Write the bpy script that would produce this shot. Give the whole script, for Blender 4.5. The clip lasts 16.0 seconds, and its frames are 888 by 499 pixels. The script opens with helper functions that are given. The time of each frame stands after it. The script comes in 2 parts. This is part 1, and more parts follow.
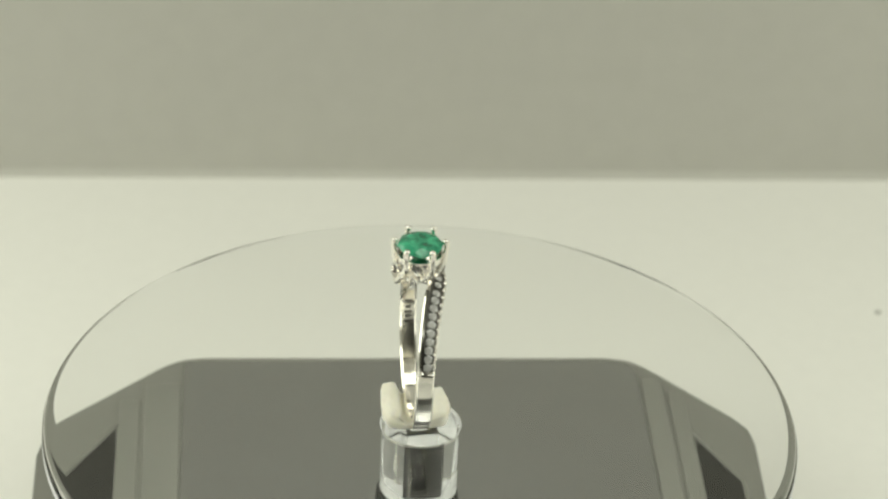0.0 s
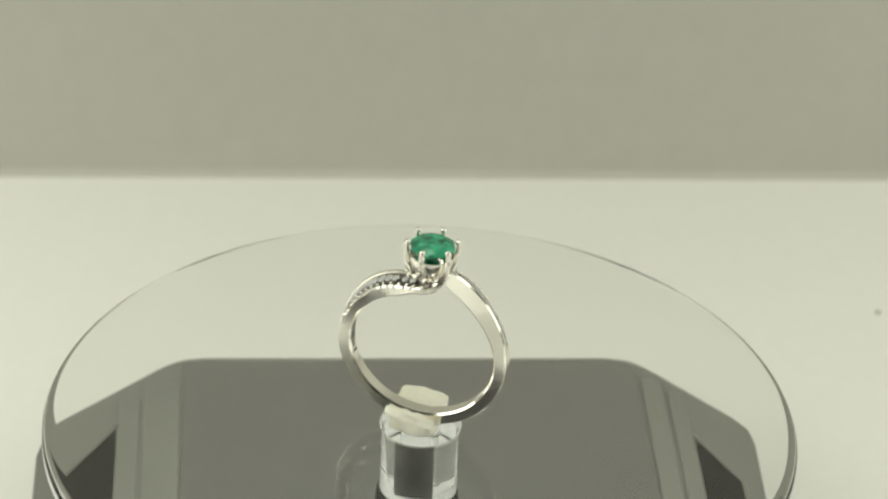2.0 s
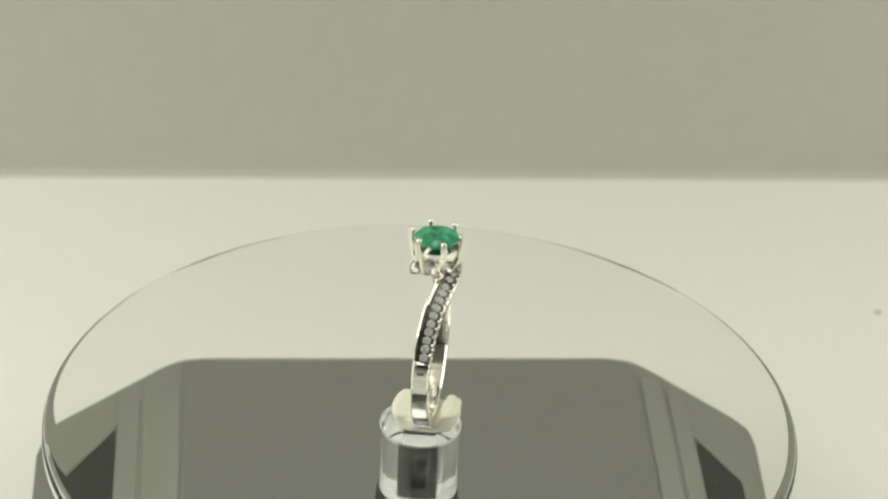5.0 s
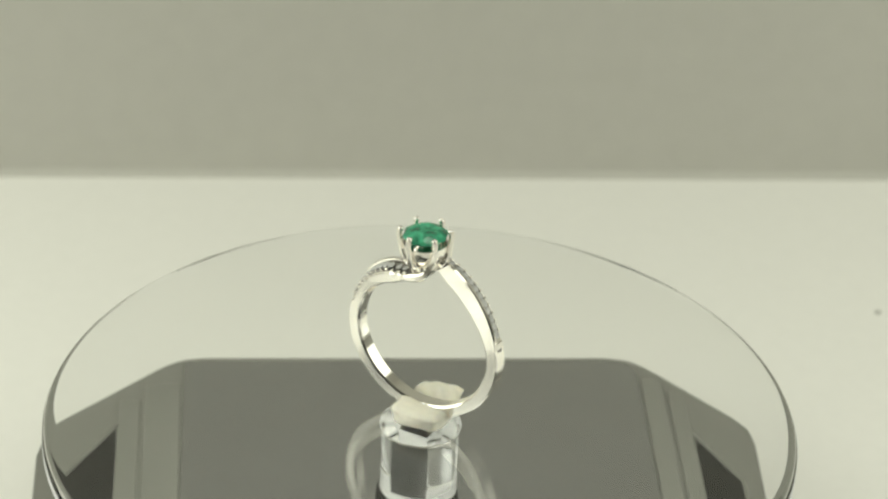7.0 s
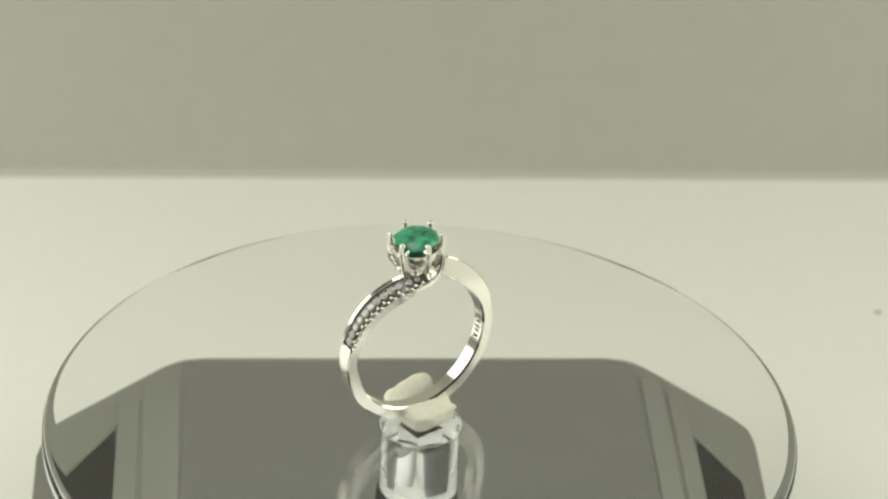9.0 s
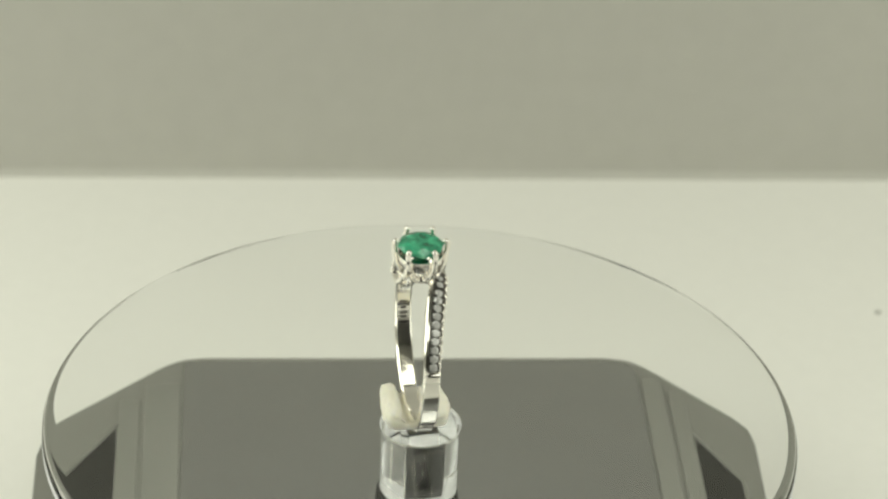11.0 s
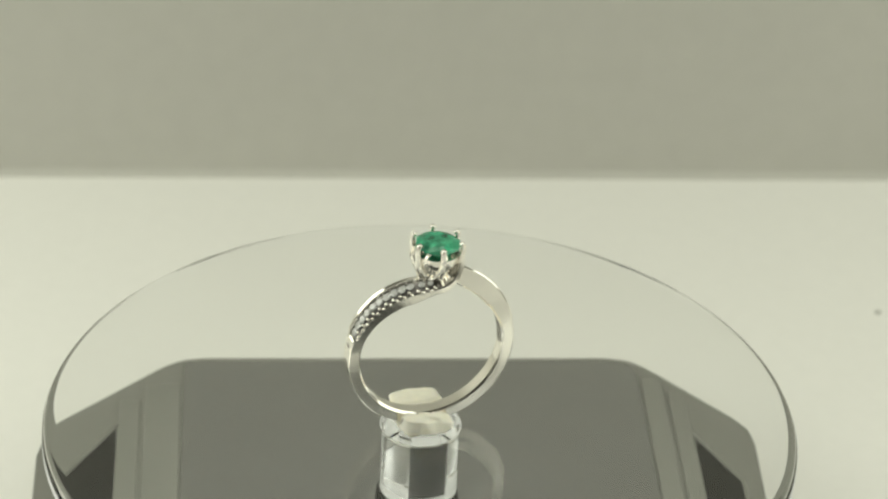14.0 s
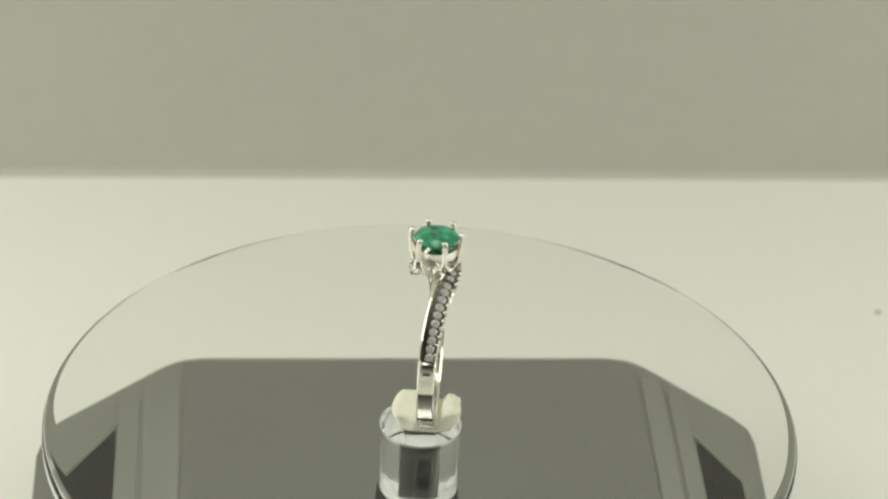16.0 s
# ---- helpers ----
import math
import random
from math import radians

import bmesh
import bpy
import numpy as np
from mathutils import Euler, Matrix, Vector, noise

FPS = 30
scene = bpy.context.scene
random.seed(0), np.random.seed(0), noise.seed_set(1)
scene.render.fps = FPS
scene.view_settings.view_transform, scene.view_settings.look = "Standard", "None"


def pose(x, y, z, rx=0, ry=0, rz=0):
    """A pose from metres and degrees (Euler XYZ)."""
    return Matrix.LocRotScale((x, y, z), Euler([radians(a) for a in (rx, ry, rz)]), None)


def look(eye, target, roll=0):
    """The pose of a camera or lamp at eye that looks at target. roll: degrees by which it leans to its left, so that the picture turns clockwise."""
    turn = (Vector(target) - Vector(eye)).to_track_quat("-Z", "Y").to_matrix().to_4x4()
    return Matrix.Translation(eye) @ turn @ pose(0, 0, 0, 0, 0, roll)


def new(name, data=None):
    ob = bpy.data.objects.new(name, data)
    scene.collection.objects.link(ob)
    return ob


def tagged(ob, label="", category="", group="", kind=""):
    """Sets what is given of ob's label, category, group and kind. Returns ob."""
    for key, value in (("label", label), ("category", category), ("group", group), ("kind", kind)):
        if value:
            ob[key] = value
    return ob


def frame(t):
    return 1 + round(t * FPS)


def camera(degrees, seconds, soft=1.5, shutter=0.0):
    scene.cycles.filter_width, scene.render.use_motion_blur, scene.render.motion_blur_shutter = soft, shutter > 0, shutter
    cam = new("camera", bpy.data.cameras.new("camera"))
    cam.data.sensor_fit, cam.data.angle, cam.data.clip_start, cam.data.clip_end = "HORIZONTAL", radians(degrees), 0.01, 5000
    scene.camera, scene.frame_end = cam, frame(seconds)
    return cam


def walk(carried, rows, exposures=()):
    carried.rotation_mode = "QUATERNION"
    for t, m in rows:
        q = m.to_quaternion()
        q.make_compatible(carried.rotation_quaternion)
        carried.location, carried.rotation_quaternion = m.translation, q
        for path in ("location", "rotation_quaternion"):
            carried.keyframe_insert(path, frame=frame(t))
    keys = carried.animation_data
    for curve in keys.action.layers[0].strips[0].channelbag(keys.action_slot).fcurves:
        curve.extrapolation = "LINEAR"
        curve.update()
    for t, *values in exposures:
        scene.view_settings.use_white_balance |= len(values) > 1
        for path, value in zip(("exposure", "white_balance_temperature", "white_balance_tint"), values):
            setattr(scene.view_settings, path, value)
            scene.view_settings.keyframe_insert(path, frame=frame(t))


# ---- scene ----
MM = 0.001
SECONDS = 16.0
PERIOD = 10.88          # one full turn of the platter, seconds
FACE_ON = 2.50          # when the hoop is square to the viewer
Z_TOP = 35.5            # top of the clear platter above the table, mm


def turn(t):
    """The platter's turn in degrees at t seconds."""
    return 360.0 / PERIOD * (t - FACE_ON)


# ---- camera ----
cam = camera(16.0, SECONDS, soft=2.3)
cam.data.dof.use_dof, cam.data.dof.focus_distance, cam.data.dof.aperture_fstop = True, 0.366, 38.0
EYE_D, EYE_E = 371.9, radians(34.457)
eye = Vector((0, -EYE_D * math.cos(EYE_E), 36.0 + EYE_D * math.sin(EYE_E)))
YAW, PITCH, ROLL = radians(0.3712), radians(31.488), 2.433
ahead = Vector((math.sin(YAW) * math.cos(PITCH), math.cos(YAW) * math.cos(PITCH), -math.sin(PITCH)))
stand = look(eye * MM, (eye + ahead * 300) * MM, ROLL)
walk(cam, [(0.0, stand), (SECONDS, stand)], [
    (0.0, 0.0), (1.5, 0.0), (2.0, -0.03), (2.5, -0.08), (3.0, -0.03), (3.5, 0.02), (4.2, 0.02), (6.5, -0.01), (8.0, -0.03),
    (9.0, -0.02), (11.5, -0.01), (12.5, -0.02), (13.5, -0.03), (15.0, -0.02), (SECONDS, -0.03)])

# ---- world and lamps ----
world = bpy.data.worlds.new("world")
scene.world = world
world.use_nodes = True
world.node_tree.nodes["Background"].inputs["Color"].default_value = (0.9, 0.9, 0.78, 1)
world.node_tree.nodes["Background"].inputs["Strength"].default_value = 0.05


def area_lamp(name, at, target, sx, sy, watts, colour):
    data = bpy.data.lights.new(name, "AREA")
    data.shape, data.size, data.size_y, data.energy, data.color = "RECTANGLE", sx * MM, sy * MM, watts, colour
    ob = new(name, data)
    ob.matrix_world = look(Vector(at) * MM, Vector(target) * MM)
    return ob


LAMP = (0.972, 1.0, 0.865)
area_lamp("ceiling_panel_light", (0, -40, 470), (0, -40, 0), 300, 240, 0.635, LAMP)
for side, watts in ((-1, 0.32), (1, 0.23)):
    area_lamp("side_panel_light", (side * 190, -30, 120), (side * 60, -20, 0), 280, 150, watts, LAMP)


# ---- materials ----
def material(name, colour, rough=0.5, metal=0.0, spec=0.5, trans=0.0, ior=1.45, coat=0.0):
    m = bpy.data.materials.new(name)
    m.use_nodes = True
    b = m.node_tree.nodes["Principled BSDF"]
    b.inputs["Base Color"].default_value = (*colour, 1)
    b.inputs["Roughness"].default_value = rough
    b.inputs["Metallic"].default_value = metal
    b.inputs["Specular IOR Level"].default_value = spec
    b.inputs["Transmission Weight"].default_value = trans
    b.inputs["IOR"].default_value = ior
    b.inputs["Coat Weight"].default_value = coat
    return m


def vary(m, amount, coarse, fine, bump=0.0, rough=0.0):
    """Two scales of noise on the base colour, and fine relief. Scales in 1/m."""
    nt = m.node_tree
    b = nt.nodes["Principled BSDF"]
    col = tuple(b.inputs["Base Color"].default_value)
    pos = nt.nodes.new("ShaderNodeTexCoord")
    a = nt.nodes.new("ShaderNodeTexNoise")
    a.inputs["Scale"].default_value, a.inputs["Detail"].default_value = coarse, 3
    c = nt.nodes.new("ShaderNodeTexNoise")
    c.inputs["Scale"].default_value, c.inputs["Detail"].default_value = fine, 4
    add = nt.nodes.new("ShaderNodeMath")
    add.operation = "MULTIPLY_ADD"
    add.inputs[1].default_value = 0.6
    ramp = nt.nodes.new("ShaderNodeMapRange")
    ramp.inputs["From Min"].default_value, ramp.inputs["From Max"].default_value = 0.45, 1.1
    ramp.inputs["To Min"].default_value, ramp.inputs["To Max"].default_value = 1 - amount, 1 + amount
    mix = nt.nodes.new("ShaderNodeVectorMath")
    mix.operation = "SCALE"
    mix.inputs[0].default_value = col[:3]
    for n in (a, c):
        nt.links.new(pos.outputs["Object"], n.inputs["Vector"])
    nt.links.new(a.outputs["Fac"], add.inputs[0])
    nt.links.new(c.outputs["Fac"], add.inputs[2])
    nt.links.new(add.outputs[0], ramp.inputs["Value"])
    nt.links.new(ramp.outputs[0], mix.inputs["Scale"])
    nt.links.new(mix.outputs["Vector"], b.inputs["Base Color"])
    if bump:
        bp = nt.nodes.new("ShaderNodeBump")
        bp.inputs["Strength"].default_value, bp.inputs["Distance"].default_value = bump, 0.0002
        nt.links.new(c.outputs["Fac"], bp.inputs["Height"])
        nt.links.new(bp.outputs["Normal"], b.inputs["Normal"])
    if rough:
        r = nt.nodes.new("ShaderNodeMapRange")
        base = b.inputs["Roughness"].default_value
        r.inputs["To Min"].default_value, r.inputs["To Max"].default_value = base - rough, base + rough
        nt.links.new(c.outputs["Fac"], r.inputs["Value"])
        nt.links.new(r.outputs[0], b.inputs["Roughness"])
    return m


M_PAPER = vary(material("white_paper", (0.80, 0.79, 0.75), 0.7), 0.015, 8, 400, 0.02)
# back wall paper: its weaker light is put into a greyer colour
M_SHADED_WALL = vary(material("shaded_wall_paper", (0.50, 0.49, 0.445), 0.75), 0.03, 14, 250, 0.05)
M_ROOM = vary(material("box_lining", (0.70, 0.70, 0.66), 0.8), 0.04, 5, 120)
M_LID = vary(material("grey_box_lid", (0.40, 0.40, 0.38), 0.8), 0.06, 5, 120)
M_FROST = vary(material("frosted_acrylic_edge", (0.80, 0.80, 0.83), 0.5, trans=0.28, ior=1.49), 0.04, 200, 2000, 0.1)
# for the unseen front sheet, which the silver mirrors as dark patches
M_DARK = vary(material("dark_reflection_sheet", (0.13, 0.13, 0.12), 0.9), 0.2, 8, 200)
M_ACRYLIC = material("clear_acrylic", (0.985, 0.99, 0.985), 0.0, trans=1.0, ior=1.49)
# hazy stem foot, made extra pale to bounce light into the stem's sides
M_FOOT_BOUNCE = vary(material("hazy_foot_reflector", (0.75, 0.75, 0.74), 0.5), 0.1, 300, 2000)
M_BASE = vary(material("grey_moulded_plastic", (0.165, 0.163, 0.145), 0.35), 0.05, 60, 1500, 0.05, 0.05)
M_PANEL = vary(material("dark_metallic_solar_panel", (0.392, 0.395, 0.398), 0.25, 1.0), 0.04, 35, 300)
M_BLACK = vary(material("black_plastic", (0.008, 0.0075, 0.007), 0.5, spec=0.05), 0.15, 80, 400)
M_SILVER = vary(material("polished_silver", (0.93, 0.90, 0.84), 0.12, 1.0), 0.02, 150, 2500, 0.01, 0.02)
M_DARK_SILVER = vary(material("darkened_silver", (0.20, 0.19, 0.18), 0.30, 1.0), 0.25, 600, 4000)
M_EMERALD = vary(material("emerald", (0.06, 0.43, 0.245), 0.05, trans=0.4, ior=1.60), 0.9, 420, 1300)
M_DIAMOND = material("clear_melee_stone", (0.88, 0.88, 0.85), 0.03, trans=0.5, ior=2.2)
M_PUTTY = vary(material("cream_putty", (0.92, 0.885, 0.76), 0.55), 0.05, 300, 1500, 0.25)
M_PUTTY.node_tree.nodes["Principled BSDF"].inputs["Subsurface Weight"].default_value = 0.25
M_PUTTY.node_tree.nodes["Principled BSDF"].inputs["Subsurface Radius"].default_value = (0.002, 0.0018, 0.0012)
M_SPECK = material("grey_dust", (0.4, 0.4, 0.37), 0.9)


# ---- mesh helpers ----
def part(name, bm, mat, parent=None, label="", smooth=None, recalc=True):
    """One bmesh, in millimetres, as one mesh object under a thing or part."""
    bmesh.ops.scale(bm, vec=(MM, MM, MM), verts=bm.verts)
    if recalc:
        bmesh.ops.recalc_face_normals(bm, faces=bm.faces)
    me = bpy.data.meshes.new(name)
    bm.to_mesh(me)
    bm.free()
    me.materials.append(mat)
    if smooth is not None:
        me.shade_smooth()
        if smooth < 180:
            me.set_sharp_from_angle(angle=radians(smooth))
    ob = new(name, me)
    if parent:
        ob.parent = parent
    if label:
        tagged(ob, label)
    return ob


def prism(poly, z0, z1, bevel=0.0, seg=2):
    """An upright prism over a plan polygon, its edges rounded."""
    bm = bmesh.new()
    lo = [bm.verts.new((x, y, z0)) for x, y in poly]
    hi = [bm.verts.new((x, y, z1)) for x, y in poly]
    n = len(poly)
    bm.faces.new(lo[::-1])
    bm.faces.new(hi)
    for i in range(n):
        bm.faces.new((lo[i], lo[(i + 1) % n], hi[(i + 1) % n], hi[i]))
    if bevel:
        bmesh.ops.bevel(bm, geom=bm.edges[:], offset=bevel, segments=seg, profile=0.5, affect="EDGES")
    return bm


def round_poly(poly, r, n=5):
    """The plan polygon with its corners rounded."""
    out = []
    for k, p in enumerate(poly):
        p, a, b = Vector(p), Vector(poly[k - 1]), Vector(poly[(k + 1) % len(poly)])
        u, v = (a - p).normalized(), (b - p).normalized()
        for i in range(n + 1):
            w = i / n
            q = p + u * r * (1 - w) ** 2 + v * r * w ** 2
            out.append((q.x, q.y))
    return out


def box(x0, x1, y0, y1, z0, z1, bevel=0.0):
    return prism([(x0, y0), (x1, y0), (x1, y1), (x0, y1)], z0, z1, bevel)


def lathe(profile, n=96):
    """Spins a closed profile of (radius, height) round the z axis."""
    bm = bmesh.new()
    rings = []
    for r, z in profile:
        if r < 1e-6:
            rings.append([bm.verts.new((0, 0, z))])
        else:
            rings.append([bm.verts.new((r * math.cos(2 * math.pi * i / n), r * math.sin(2 * math.pi * i / n), z)) for i in range(n)])
    for a, b in zip(rings, rings[1:]):
        for i in range(n):
            j = (i + 1) % n
            if len(a) == 1:
                bm.faces.new((a[0], b[i], b[j]))
            elif len(b) == 1:
                bm.faces.new((a[i], a[j], b[0]))
            else:
                bm.faces.new((a[i], a[j], b[j], b[i]))
    return bm


def tube(path, radii, n=10, bm=None):
    """A round wire along a path, with a radius at each station."""
    bm = bm or bmesh.new()
    pts = [Vector(p) for p in path]
    rings, side = [], None
    for i, p in enumerate(pts):
        d = (pts[min(i + 1, len(pts) - 1)] - pts[max(i - 1, 0)]).normalized()
        if side is None:
            side = d.orthogonal().normalized()
        side = (side - d * side.dot(d)).normalized()
        up = d.cross(side)
        rings.append([bm.verts.new(p + (side * math.cos(2 * math.pi * k / n) + up * math.sin(2 * math.pi * k / n)) * radii[i]) for k in range(n)])
    for a, b in zip(rings, rings[1:]):
        for k in range(n):
            bm.faces.new((a[k], a[(k + 1) % n], b[(k + 1) % n], b[k]))
    bm.faces.new(rings[0][::-1])
    bm.faces.new(rings[-1])
    return bm


def smooth_path(pts, n):
    """Catmull-Rom through the stations (any dimension), n points."""
    p = np.array(pts, float)
    p = np.vstack([2 * p[0] - p[1], p, 2 * p[-1] - p[-2]])
    out = []
    for s in np.linspace(0, len(pts) - 1, n):
        i = min(int(s), len(pts) - 2)
        u = s - i
        a, b, c, d = p[i:i + 4]
        out.append(0.5 * (2 * b + (c - a) * u + (2 * a - 5 * b + 4 * c - d) * u * u + (3 * b - a - 3 * c + d) * u ** 3))
    return np.array(out)


def thing(name, label, category, at=None, kind="", group=""):
    ob = new(name)
    ob.empty_display_size = 0.005
    if at is not None:
        ob.matrix_world = at
    return tagged(ob, label, category, group, kind)


# ---- the photo box ----
WALL_YAW, WALL_Y = 4.0, 117.7


def photo_box():
    tbl = part("table_top", box(-420, 420, -620, 330, -12, 0, 1.0), M_PAPER)
    tagged(tbl, "smooth white paper covering the table top", "table", kind="structure")
    bm = bmesh.new()
    side = [(12, -12), (12, 520), (0, 520)] + [(-1.2 + 1.2 * math.cos(radians(a)), 1.25 - 1.2 * math.sin(radians(a))) for a in range(0, 91, 15)] + [(-1.2, -12)]
    ends = [[bm.verts.new((x, y, z)) for y, z in side] for x in (-480, 480)]
    for k in range(len(side)):
        j = (k + 1) % len(side)
        bm.faces.new((ends[0][k], ends[0][j], ends[1][j], ends[1][k]))
    bm.faces.new(ends[0])
    bm.faces.new(ends[1])
    w = part("wall_back", bm, M_SHADED_WALL, smooth=30)
    w.matrix_world = pose(0, WALL_Y * MM, 0, 0, 0, WALL_YAW)
    tagged(w, "plain paper wall behind the table, its shade put into the grey colour", "wall", kind="structure")
    for name, x in (("wall_left", -412), ("wall_right", 400)):
        ob = part(name, box(x, x + 12, -620, 330, 0.5, 520), M_ROOM)
        tagged(ob, "plain light lining of the photo box", "wall", kind="structure")
    ob = part("ceiling", box(-420, 420, -620, 330, 521, 533), M_LID)
    tagged(ob, "plain grey ceiling of the photo box", "ceiling", kind="structure")
    # added across the open front, out of view, to darken the ring's reflections
    ob = part("front_dark_sheet", box(-420, 420, -634, -621, 0.5, 520), M_DARK)
    tagged(ob, "added dark sheet across the open front, for dark reflections in the ring", "wall", kind="structure")


# ---- the turntable base ----
BASE_TOP = 12.0
BASE_YAW = 4.0


def turntable_base():
    base = thing("turntable_base", "octagonal grey plastic solar turntable base with dark panels", "turntable", pose(-1 * MM, 0.6 * MM, 0, 0, 0, BASE_YAW))
    octagon = [(-29.3, -45.5), (29.3, -45.5), (45.2, -28.2), (46.5, 28.9), (32.0, 45.65), (-28.2, 45.65), (-46.1, 28.2), (-46.1, -28.6)]
    part("housing", prism(round_poly(octagon, 3.2, 2), 0.2, BASE_TOP, 0.45, 2), M_BASE, base, smooth=40)
    z0, z1 = BASE_TOP - 0.4, BASE_TOP
    part("solar_panel", prism(round_poly([(-27.6, -44), (28, -44), (32.6, -39.5), (32.6, 42.4), (30.8, 44.2), (-27.6, 44.2)], 1.2, 3), z0, z1 + 0.25, 0.1), M_PANEL, base, "dark glossy grey centre panel")
    # ribs beside the panel, and the dark corner windows with their raised frames
    for side, a, b, c, y1, y2 in ((-1, 27.9, 32.6, 36.0, 39.0, 35.5), (1, 32.9, 35.7, 38.6, 40.4, 37.3)):
        xs = sorted((side * a, side * b))
        part("rib", box(xs[0], xs[1], -37.0, y1, z0, z1 + 0.28, 0.12), M_BASE, base)
        xs = sorted((side * (b + 0.5), side * (c - 0.1)))
        part("rib", box(xs[0], xs[1], -34.0, y2, z0, z1 + 0.26, 0.12), M_BASE, base)
        k = 1 if side < 0 else 0
        win = [(side * c, 29.6 - 2.2 * (1 - k)), (side * (42.6 + 1.2 * (1 - k)), 17.8 - 1.0 * (1 - k)), (side * (42.6 + 1.2 * (1 - k)), -18.5), (side * c, -29.5)]
        part("corner_window", prism(win if side < 0 else win[::-1], z0, z1 + 0.12), M_BLACK, base, "black corner window")
        p, q = win[0], win[1]
        part("window_frame", tube([(p[0], p[1], z1 + 0.1), ((p[0] + q[0]) / 2, (p[1] + q[1]) / 2, z1 + 0.1), (q[0], q[1], z1 + 0.1), (q[0], 0, z1 + 0.1), (q[0], -q[1], z1 + 0.1)], [0.4] * 5, 8), M_BASE, base, smooth=60)
    return base


def spindle():
    ob = part("spindle", lathe([(0, BASE_TOP + 0.27), (8.0, BASE_TOP + 0.27), (8.0, BASE_TOP + 1.5), (5.4, BASE_TOP + 3.0), (4.9, STEM_FOOT - 0.5), (4.7, STEM_FOOT - 0.03), (0, STEM_FOOT - 0.03)], 64), M_BLACK, smooth=35)
    return tagged(ob, "short black plastic drive spindle under the clear platter", "spindle")


# ---- the clear platter ----
def platter():
    p = thing("platter", "round clear acrylic turntable platter on a clear stem", "turntable platter")
    r, z0, z1 = 44.3, Z_TOP - PLATE, Z_TOP
    # the upper edge is rounded over, the lower one only broken
    nose = [(r - 1.6 * (1 - math.cos(radians(a))), z1 - 0.85 * (1 - math.sin(radians(a)))) for a in range(0, 91, 10)]
    disc = part("disc", lathe([(0, z0), (r - 0.2, z0), (r, z0 + 0.2)] + nose + [(r - 1.64, z1), (0, z1)], 240), M_ACRYLIC, p, smooth=30)
    disc.data.materials.append(M_FROST)
    for f in disc.data.polygons:
        if abs(f.normal.z) < 0.06:
            f.material_index = 1
    z2, z3 = STEM_FOOT, z0 - 0.02
    bm = lathe([(0, z2), (4.4, z2), (4.65, z2 + 0.25), (4.58, z2 + 0.7), (4.55, z3 - 0.9), (4.62, z3 - 0.4), (4.85, z3), (0, z3)], 64)
    bmesh.ops.recalc_face_normals(bm, faces=bm.faces)
    # square socket for the drive shaft: a hollow, so its faces look inwards
    h, za, zb = SOCKET / 2, z2 + 0.01, z3 - 0.9
    k = h * math.sqrt(2)
    corners = [(k * math.cos(radians(a + SOCKET_TURN)), k * math.sin(radians(a + SOCKET_TURN))) for a in (225, 315, 45, 135)]
    c = [bm.verts.new((x, y, z)) for z in (za, zb) for x, y in corners]
    for f in ((0, 1, 2, 3), (7, 6, 5, 4), (0, 4, 5, 1), (1, 5, 6, 2), (2, 6, 7, 3), (3, 7, 4, 0)):
        bm.faces.new([c[k] for k in f])
    stem = part("stem", bm, M_ACRYLIC, p, smooth=40, recalc=False)
    # only the bottom face is the pale reflector
    stem.data.materials.append(M_FOOT_BOUNCE)
    for f in stem.data.polygons:
        if f.normal.z < -0.9 and f.center.z < (z2 + 0.005) * MM:
            f.material_index = 1
    g = h - 0.12
    shaft = part("drive_shaft", box(-g, g, -g, g, z2 + 0.1, zb - 0.3, 0.1), M_BLACK, p, "square black drive shaft")
    shaft.matrix_basis = pose(0, 0, 0, 0, 0, SOCKET_TURN)
    # a grey scuff on the rounded edge
    bm = bmesh.new()
    rows = []
    for k in range(9):
        a, swell = radians(108 + 0.45 * k), 1 - abs(k - 4) / 5
        row = []
        for tilt in (44 - 14 * swell, 46 + 16 * swell):
            q = r - 1.6 * (1 - math.cos(radians(tilt))) + 0.015
            row.append(bm.verts.new((q * math.cos(a), q * math.sin(a), z1 - 0.85 * (1 - math.sin(radians(tilt))) + 0.02)))
        rows.append(row)
    for a, b in zip(rows, rows[1:]):
        bm.faces.new((a[0], b[0], b[1], a[1]))
    part("scuff", bm, M_SPECK, p, "faint grey scuff on the rim")
    for ob in p.children:
        if ob.name != "drive_shaft":
            ob.visible_shadow = False
    return p


PLATE = 2.1             # thickness of the clear disc
SOCKET = 3.76
STEM_FOOT = 24.2
SOCKET_TURN = 4.0


# ---- the putty ----
def putty():
    bm = bmesh.new()
    bmesh.ops.create_icosphere(bm, subdivisions=4, radius=1.0)
    for v in bm.verts:
        d = v.co.normalized()
        k = max(abs(d.x), abs(d.y), abs(d.z)) ** 0.55
        q = d / k
        n = noise.noise(d * 1.6) * 0.14 + noise.noise(d * 4.0) * 0.05
        v.co = Vector((q.x * 3.3, q.y * (4.2 if q.y < 0 else 3.5), q.z * 1.2 + 0.9)) * (1 + n)
        if v.co.z > 0.8:
            v.co.z += 1.3 * max(0.0, -0.55 * d.x - 0.83 * d.y)
        if v.co.z > 0.8:
            v.co.z += 0.5 * max(0.0, d.y)
        # the hoop has pressed a trough across the lump
        trough = 1 - ease((abs(v.co.y + 0.95) - 0.98) / 0.5)
        if v.co.z > 0.8:
            v.co.z += (0.8 - v.co.z) * trough
        v.co.z = max(v.co.z, 0.02)
    ob = part("putty", bm, M_PUTTY, smooth=180)
    return tagged(ob, "lump of cream mounting putty pressed on the clear platter", "putty")


# ---- the ring ----
R_IN, R_OUT = 8.80, 10.12


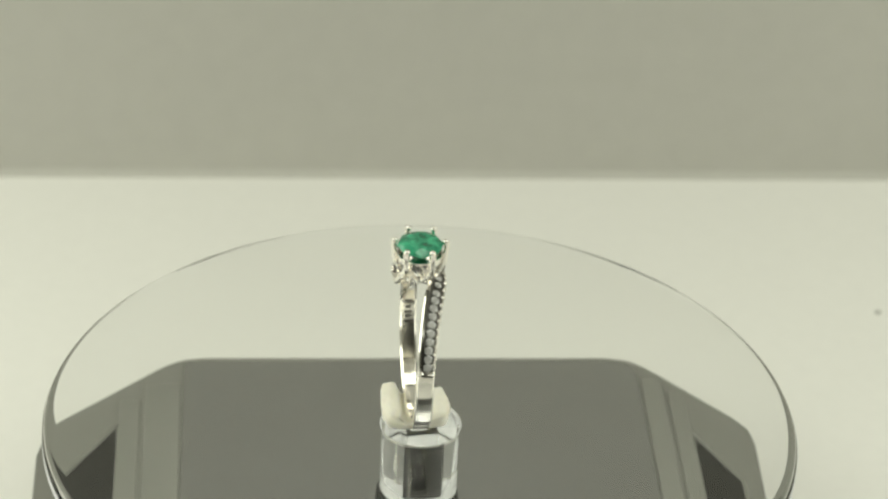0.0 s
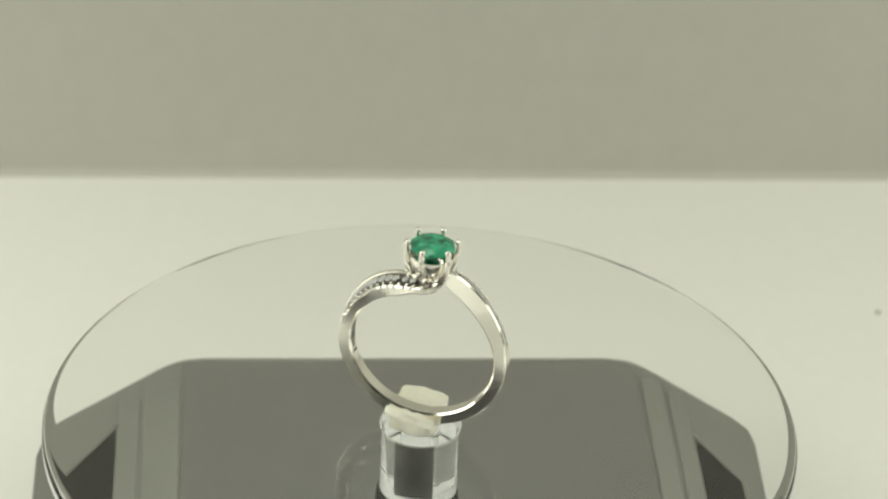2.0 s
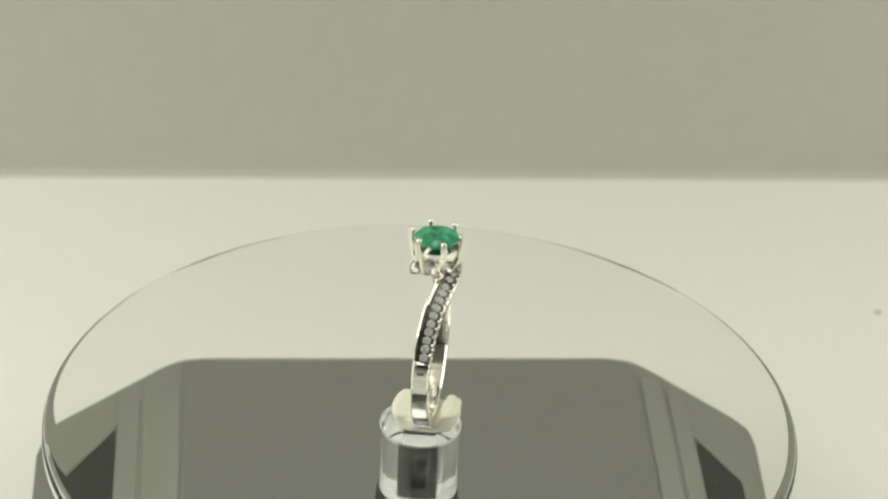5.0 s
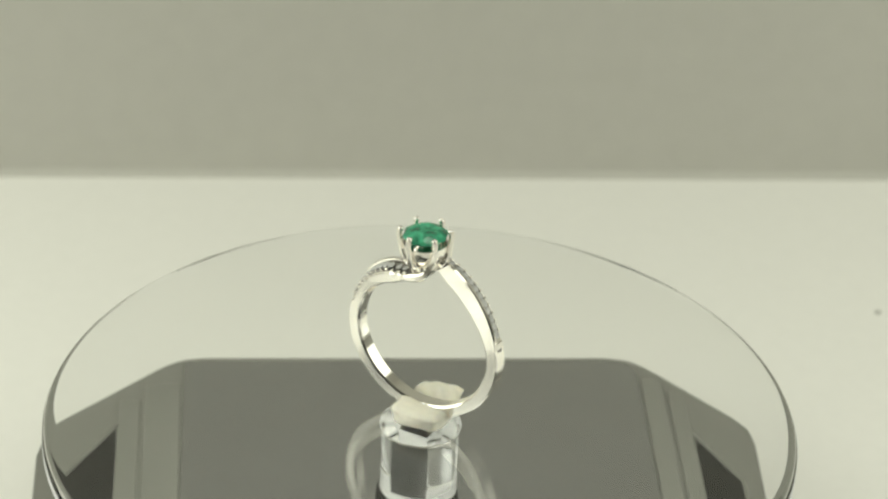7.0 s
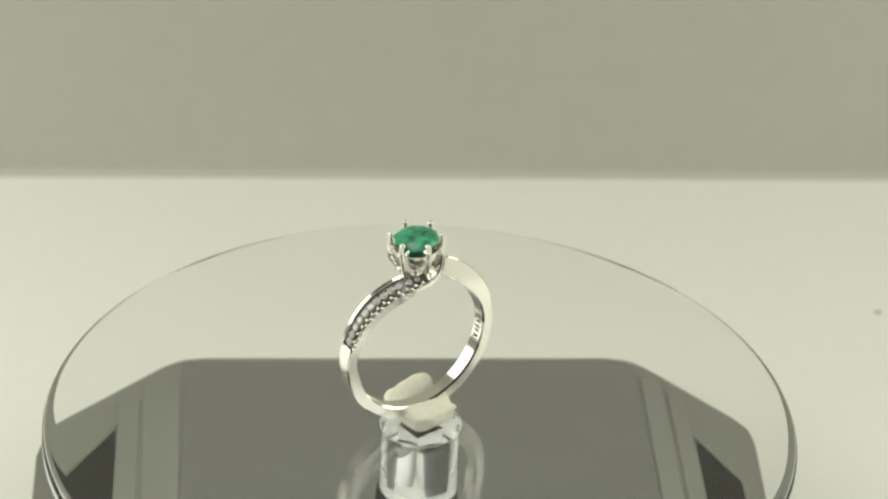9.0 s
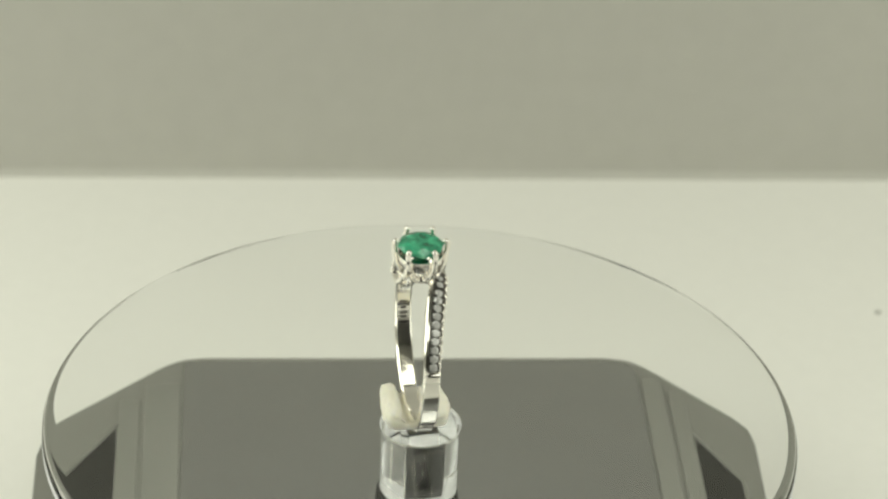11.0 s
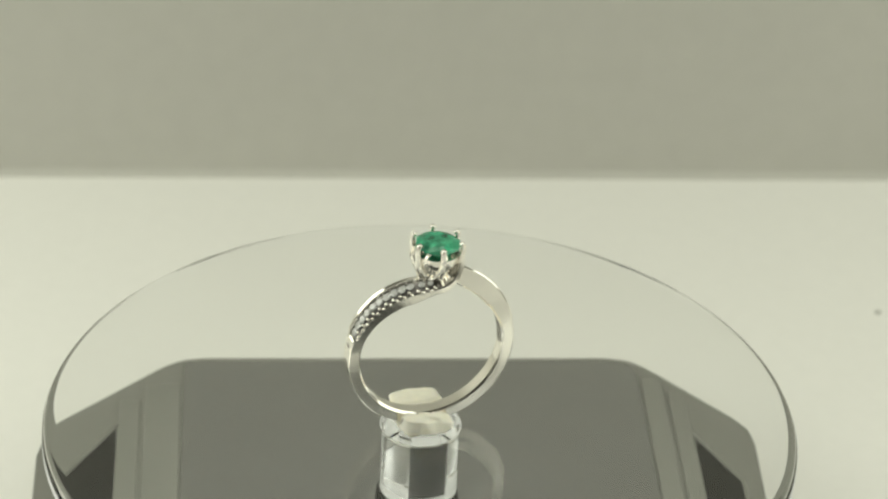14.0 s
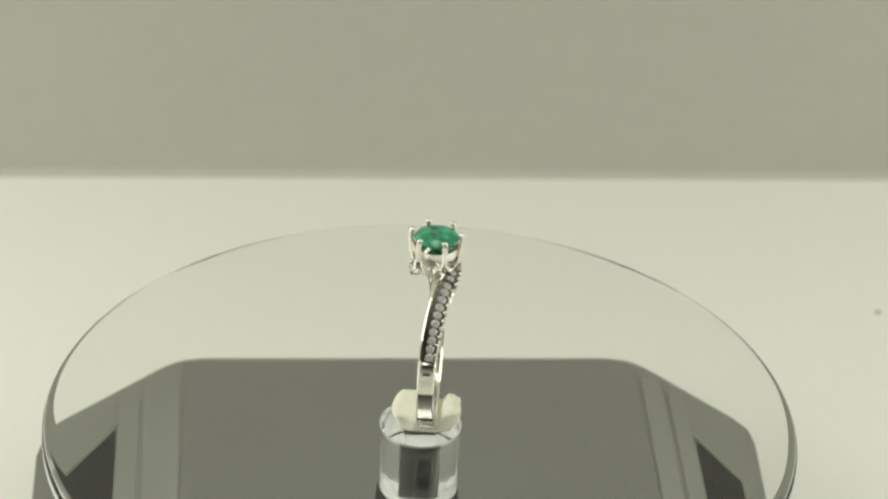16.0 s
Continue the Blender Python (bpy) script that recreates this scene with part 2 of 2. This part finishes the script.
def ease(u):
    u = min(1.0, max(0.0, u))
    return u * u * (3 - 2 * u)


def shank(phi):
    """The middle line of one half of the shank, phi degrees up from the foot."""
    a = radians(phi)
    r = (R_IN + R_OUT) / 2 - 0.05 - 0.27 * ease((phi - 80) / 60.0)
    return (-r * math.sin(a), -1.75 * max(0.0, (phi - 92) / 73.0) ** 2.0, R_OUT - r * math.cos(a))


def half_path():
    """One half of the shank from the foot over the side into the head: rows of centre (x, y, z), width, thickness, lean of the outer face."""
    rows = []
    for phi in range(0, 161, 5):
        u = ease((phi - 92) / 55.0)
        rows.append((*shank(phi), 1.95 + 0.2 * u, R_OUT - R_IN + 0.15 + 0.6 * u, 15.0 * u))
    rows += [(-1.3, -2.0, 19.4, 1.95, 1.5, 15), (0.2, -2.3, 19.55, 1.5, 1.15, 12), (1.3, -2.25, 20.0, 1.05, 0.9, 6), (2.0, -2.0, 20.95, 0.85, 0.75, 0), (2.35, -1.78, 22.1, 0.75, 0.68, 0), (2.38, -1.72, 23.3, 0.6, 0.6, 0)]
    return smooth_path(rows, 170)


def half_frames():
    """For each station of half_path(): centre, outward, sideways, width, thickness, the way run from the foot, and the outer face's slope."""
    st = half_path()
    out_before, way, made = Vector((0, 0, -1)), 0.0, []
    for i, (x, y, z, w, t, lean) in enumerate(st):
        d = Vector(st[min(i + 1, len(st) - 1)][:3] - st[max(i - 1, 0)][:3]).normalized()
        lat = Vector((0, 1, 0))
        lat = (lat - d * lat.dot(d)).normalized()
        out = d.cross(lat).normalized()
        if out.dot(out_before) < 0:
            out = -out
        out_before = out
        c, s = math.cos(radians(lean)), math.sin(radians(lean))
        p = Vector((x, y, z))
        if made:
            way += (p - made[-1][0]).length
        made.append((p, out, lat, w, t, way, s / c))
    return made


FRAMES = half_frames()
PAVE_FROM, PAVE_TO = 17.2, 28.4      # way along the half where the small stones lie, mm


def on_shank(way):
    """The frame of the shank nearest to that way from the foot."""
    return min(FRAMES, key=lambda f: abs(f[5] - way))


def sweep_half(bm, s):
    """Sweeps the shank's section along one half; s = 1 or -1 turns it half round."""
    rings, deep = [], []
    for c, out, lat, w, t, way, slope in FRAMES:
        g = 0.34 * ease((way - PAVE_FROM + 0.15) / 0.3) * ease((PAVE_TO + 1.6 - way) / 1.6)
        hw, ht = w / 2, t / 2
        e = min(0.22, hw * 0.4)
        f = min(0.15, hw * 0.3)
        prof = [(-hw + e, -ht), (hw - e, -ht), (hw, -ht + e), (hw, ht - f + 0.4 * g), (hw - f, ht + 0.4 * g), (hw - 3 * f, ht + 0.4 * g), (hw - 3.5 * f, ht - g),
                (-hw + f, ht - g), (-hw, ht - g - f), (-hw, -ht + e)]
        ring = []
        for u, v in prof:
            q = c + lat * u + out * (v + (u * slope if v > 0 else 0.0))
            ring.append(bm.verts.new((q.x * s, q.y * s, q.z)))
        rings.append(ring)
        deep.append(g)
    k = len(rings[0])
    for m, (a, b) in enumerate(zip(rings, rings[1:])):
        for j in range(k):
            f = bm.faces.new((a[j], a[(j + 1) % k], b[(j + 1) % k], b[j]))
            # the groove floor under the stones is coloured darker than the band
            if j == 6 and deep[m] > 0.2:
                f.material_index = 1
    bm.faces.new(rings[-1])


def gem_mesh(name, r, sides, table, crown, pavilion):
    """A brilliant-cut stone, its girdle at z = 0, in millimetres."""
    bm = bmesh.new()

    def loop(rad, z, off):
        return [bm.verts.new((rad * math.cos(2 * math.pi * (i + off) / sides), rad * math.sin(2 * math.pi * (i + off) / sides), z)) for i in range(sides)]
    top, mid, gu, gl = loop(r * table, crown, 0), loop(r * (table + 1) / 2 * 1.02, crown * 0.62, 0.5), loop(r, 0.03 * r, 0), loop(r, -0.03 * r, 0)
    low = loop(r * 0.55, -pavilion * 0.52, 0.5)
    tip = bm.verts.new((0, 0, -pavilion))
    bm.faces.new(top)
    for i in range(sides):
        j = (i + 1) % sides
        bm.faces.new((top[i], mid[i], top[j]))
        bm.faces.new((top[i], mid[i - 1], gu[i], mid[i]))
        bm.faces.new((mid[i], gu[i], gu[j]))
        bm.faces.new((gu[i], gl[i], gl[j], gu[j]))
        bm.faces.new((gl[i], low[i], gl[j]))
        bm.faces.new((gl[i], low[i - 1], tip, low[i]))
    return bm


def silver_ring():
    ring = thing("ring", "polished silver ring with round green emerald, standing in cream putty", "ring")
    bm = bmesh.new()
    sweep_half(bm, 1)
    sweep_half(bm, -1)
    bmesh.ops.remove_doubles(bm, verts=bm.verts, dist=0.02)
    band = part("band", bm, M_SILVER, ring, "polished silver bypass band with stone-set shoulders", smooth=32)
    band.data.materials.append(M_DARK_SILVER)
    # head: a basket of six prongs
    hz, gz, hr = 19.6, 23.85, 2.7
    head = part("head", lathe([(0, hz - 0.15), (1.2, hz - 0.1), (1.75, hz + 0.2), (2.05, hz + 0.6), (1.85, hz + 0.65), (1.2, hz + 0.3), (0, hz + 0.2)], 32), M_SILVER, ring, "six-prong silver basket setting", smooth=50)
    for k in range(6):
        u = radians(60 * k + PRONG_TURN)
        c, s = math.cos(u), math.sin(u)
        path = smooth_path([(r * c, r * s, z) for r, z in ((0.9, hz + 0.1), (1.95, hz + 0.45), (2.55, hz + 1.3), (2.82, hz + 2.4), (2.98, gz - 0.7), (3.06, gz - 0.05), (3.0, gz + 0.5))], 18)
        bm = tube(path, [0.42, 0.42, 0.42, 0.42, 0.41, 0.40, 0.39, 0.38, 0.37, 0.36, 0.35, 0.34, 0.34, 0.34, 0.34, 0.34, 0.33, 0.32], 10)
        bmesh.ops.create_icosphere(bm, subdivisions=2, radius=0.36, matrix=Matrix.Translation((2.88 * c, 2.88 * s, gz + 0.52)))
        part("prong", bm, M_SILVER, head, smooth=60)
        # arc from this prong down and up to the next
        arc = []
        for m in range(15):
            w = m / 14
            v = u + radians(60 * w)
            dip = 1 - abs(2 * w - 1) ** 2.6
            r = 2.82 - 0.72 * dip
            arc.append((r * math.cos(v), r * math.sin(v), hz + 2.5 - 1.85 * dip))
        part("basket_arc", tube(arc, [0.24] * 15, 8), M_SILVER, head, smooth=60)
    part("cup", lathe([(0, hz + 0.3), (1.5, hz + 0.35), (2.1, hz + 0.95), (2.55, hz + 2.4), (2.6, hz + 3.3), (2.48, hz + 3.3), (2.42, hz + 2.4), (1.95, hz + 1.05), (1.0, hz + 0.6), (0, hz + 0.5)], 40), M_SILVER, head, smooth=50)
    # gem
    stone = part("gemstone", gem_mesh("gemstone", hr, 8, 0.60, 0.62, 1.75), M_EMERALD, ring, "round faceted green emerald")
    stone.matrix_basis = Matrix.Translation((0, 0, gz * MM))
    # small stones and grains along the shoulders
    bmg = gem_mesh("melee", 0.56, 6, 0.55, 0.16, 0.42)
    bms = bmesh.new()
    bmesh.ops.create_icosphere(bms, subdivisions=2, radius=0.22)
    first_gem = first_bead = None
    for s in (0, 180):
        flip = pose(0, 0, 0, 0, 0, s)
        for k in range(12):
            way = PAVE_FROM + 0.6 + k * (PAVE_TO - PAVE_FROM - 0.9) / 11
            p, out, lat, w, t, _, k2 = on_shank(way)
            up = (out - lat * k2).normalized()
            across_up = up.cross(lat.cross(out))
            q = Matrix((across_up.cross(up), across_up, up)).transposed().to_4x4()
            size = 1.0 if k < 9 else 1.0 - 0.1 * (k - 8)
            if first_gem is None:
                first_gem = part("small_stone", bmg, M_DIAMOND, ring, "tiny clear faceted stone")
                ob = first_gem
            else:
                ob = new("small_stone", first_gem.data)
                ob.parent = ring
                tagged(ob, "tiny clear faceted stone")
            ob.matrix_basis = flip @ Matrix.Translation((p + out * (t / 2 - 0.13) - lat * 0.14) * MM) @ q @ Matrix.Scale(size, 4)
            for ahead_by, across, rise in ((0.53, -w / 2 + 0.2, -0.16), (0.0, -w / 2 + 0.06, -0.42)):
                p2, out2, lat2, w2, t2, _, k2 = on_shank(way + ahead_by)
                pt = (p2 + out2 * (t2 / 2 + rise + across * k2) + lat2 * across) * MM
                if first_bead is None:
                    first_bead = part("grain", bms, M_SILVER, ring, "silver grain holding a stone", smooth=180)
                    ob = first_bead
                else:
                    ob = new("grain", first_bead.data)
                    ob.parent = ring
                ob.matrix_basis = flip @ Matrix.Translation(pt)
    # stamped marks: a row inside one shoulder, and a small one outside below the stones
    for name, side, rows in (("stamped_mark", -1, ((11.8, 0.9), (12.5, 0.7), (13.1, 0.9), (13.9, 0.6), (14.8, 0.9))), ("stamped_mark", 1, ((16.1, 0.75),))):
        bm = bmesh.new()
        for way, wide in rows:
            p, out, lat, w, t, _, _ = on_shank(way)
            q = Matrix((lat.cross(out), lat, out)).transposed().to_4x4()
            bmesh.ops.create_cube(bm, size=1.0, matrix=Matrix.Translation(p + out * side * (t / 2 + 0.01)) @ q @ Matrix.Diagonal((0.34, wide, 0.04, 1)))
        part(name, bm, M_DARK_SILVER, ring, "small dark stamped bars on the band")
    return ring


PRONG_TURN = 23.0


def dust_speck():
    bm = bmesh.new()
    bmesh.ops.create_icosphere(bm, subdivisions=2, radius=0.45)
    for v in bm.verts:
        v.co *= 1 + 0.3 * noise.noise(v.co * 4)
        v.co.z = max(0.01, v.co.z * 0.5 + 0.1)
    ob = part("dust_speck", bm, M_SPECK, smooth=180)
    ob.matrix_world = pose(66.2 * MM, 82.7 * MM, 0)
    return tagged(ob, "tiny grey speck of dust on the white paper", "dust")


photo_box()
turntable_base()
spindle()
PLATTER = platter()
PUTTY = putty()
RING = silver_ring()
dust_speck()

# how the ring stands on the platter at face-on: offset and lean
RING_STAND = pose(-0.1 * MM, -0.95 * MM, (Z_TOP + 0.4) * MM, 0.0, 2.4, 0)
PUTTY_STAND = pose(-0.2 * MM, -0.4 * MM, Z_TOP * MM)


AXIS = 0.1             # where the turning axis stands across the base, mm


def motions():
    times = [i * 0.25 for i in range(int(SECONDS * 4) + 1)]
    for ob, at in ((PLATTER, Matrix.Identity(4)), (PUTTY, PUTTY_STAND), (RING, RING_STAND)):
        walk(ob, [(t, pose(AXIS * MM, 0, 0, 0, 0, turn(t)) @ at) for t in times])


motions()
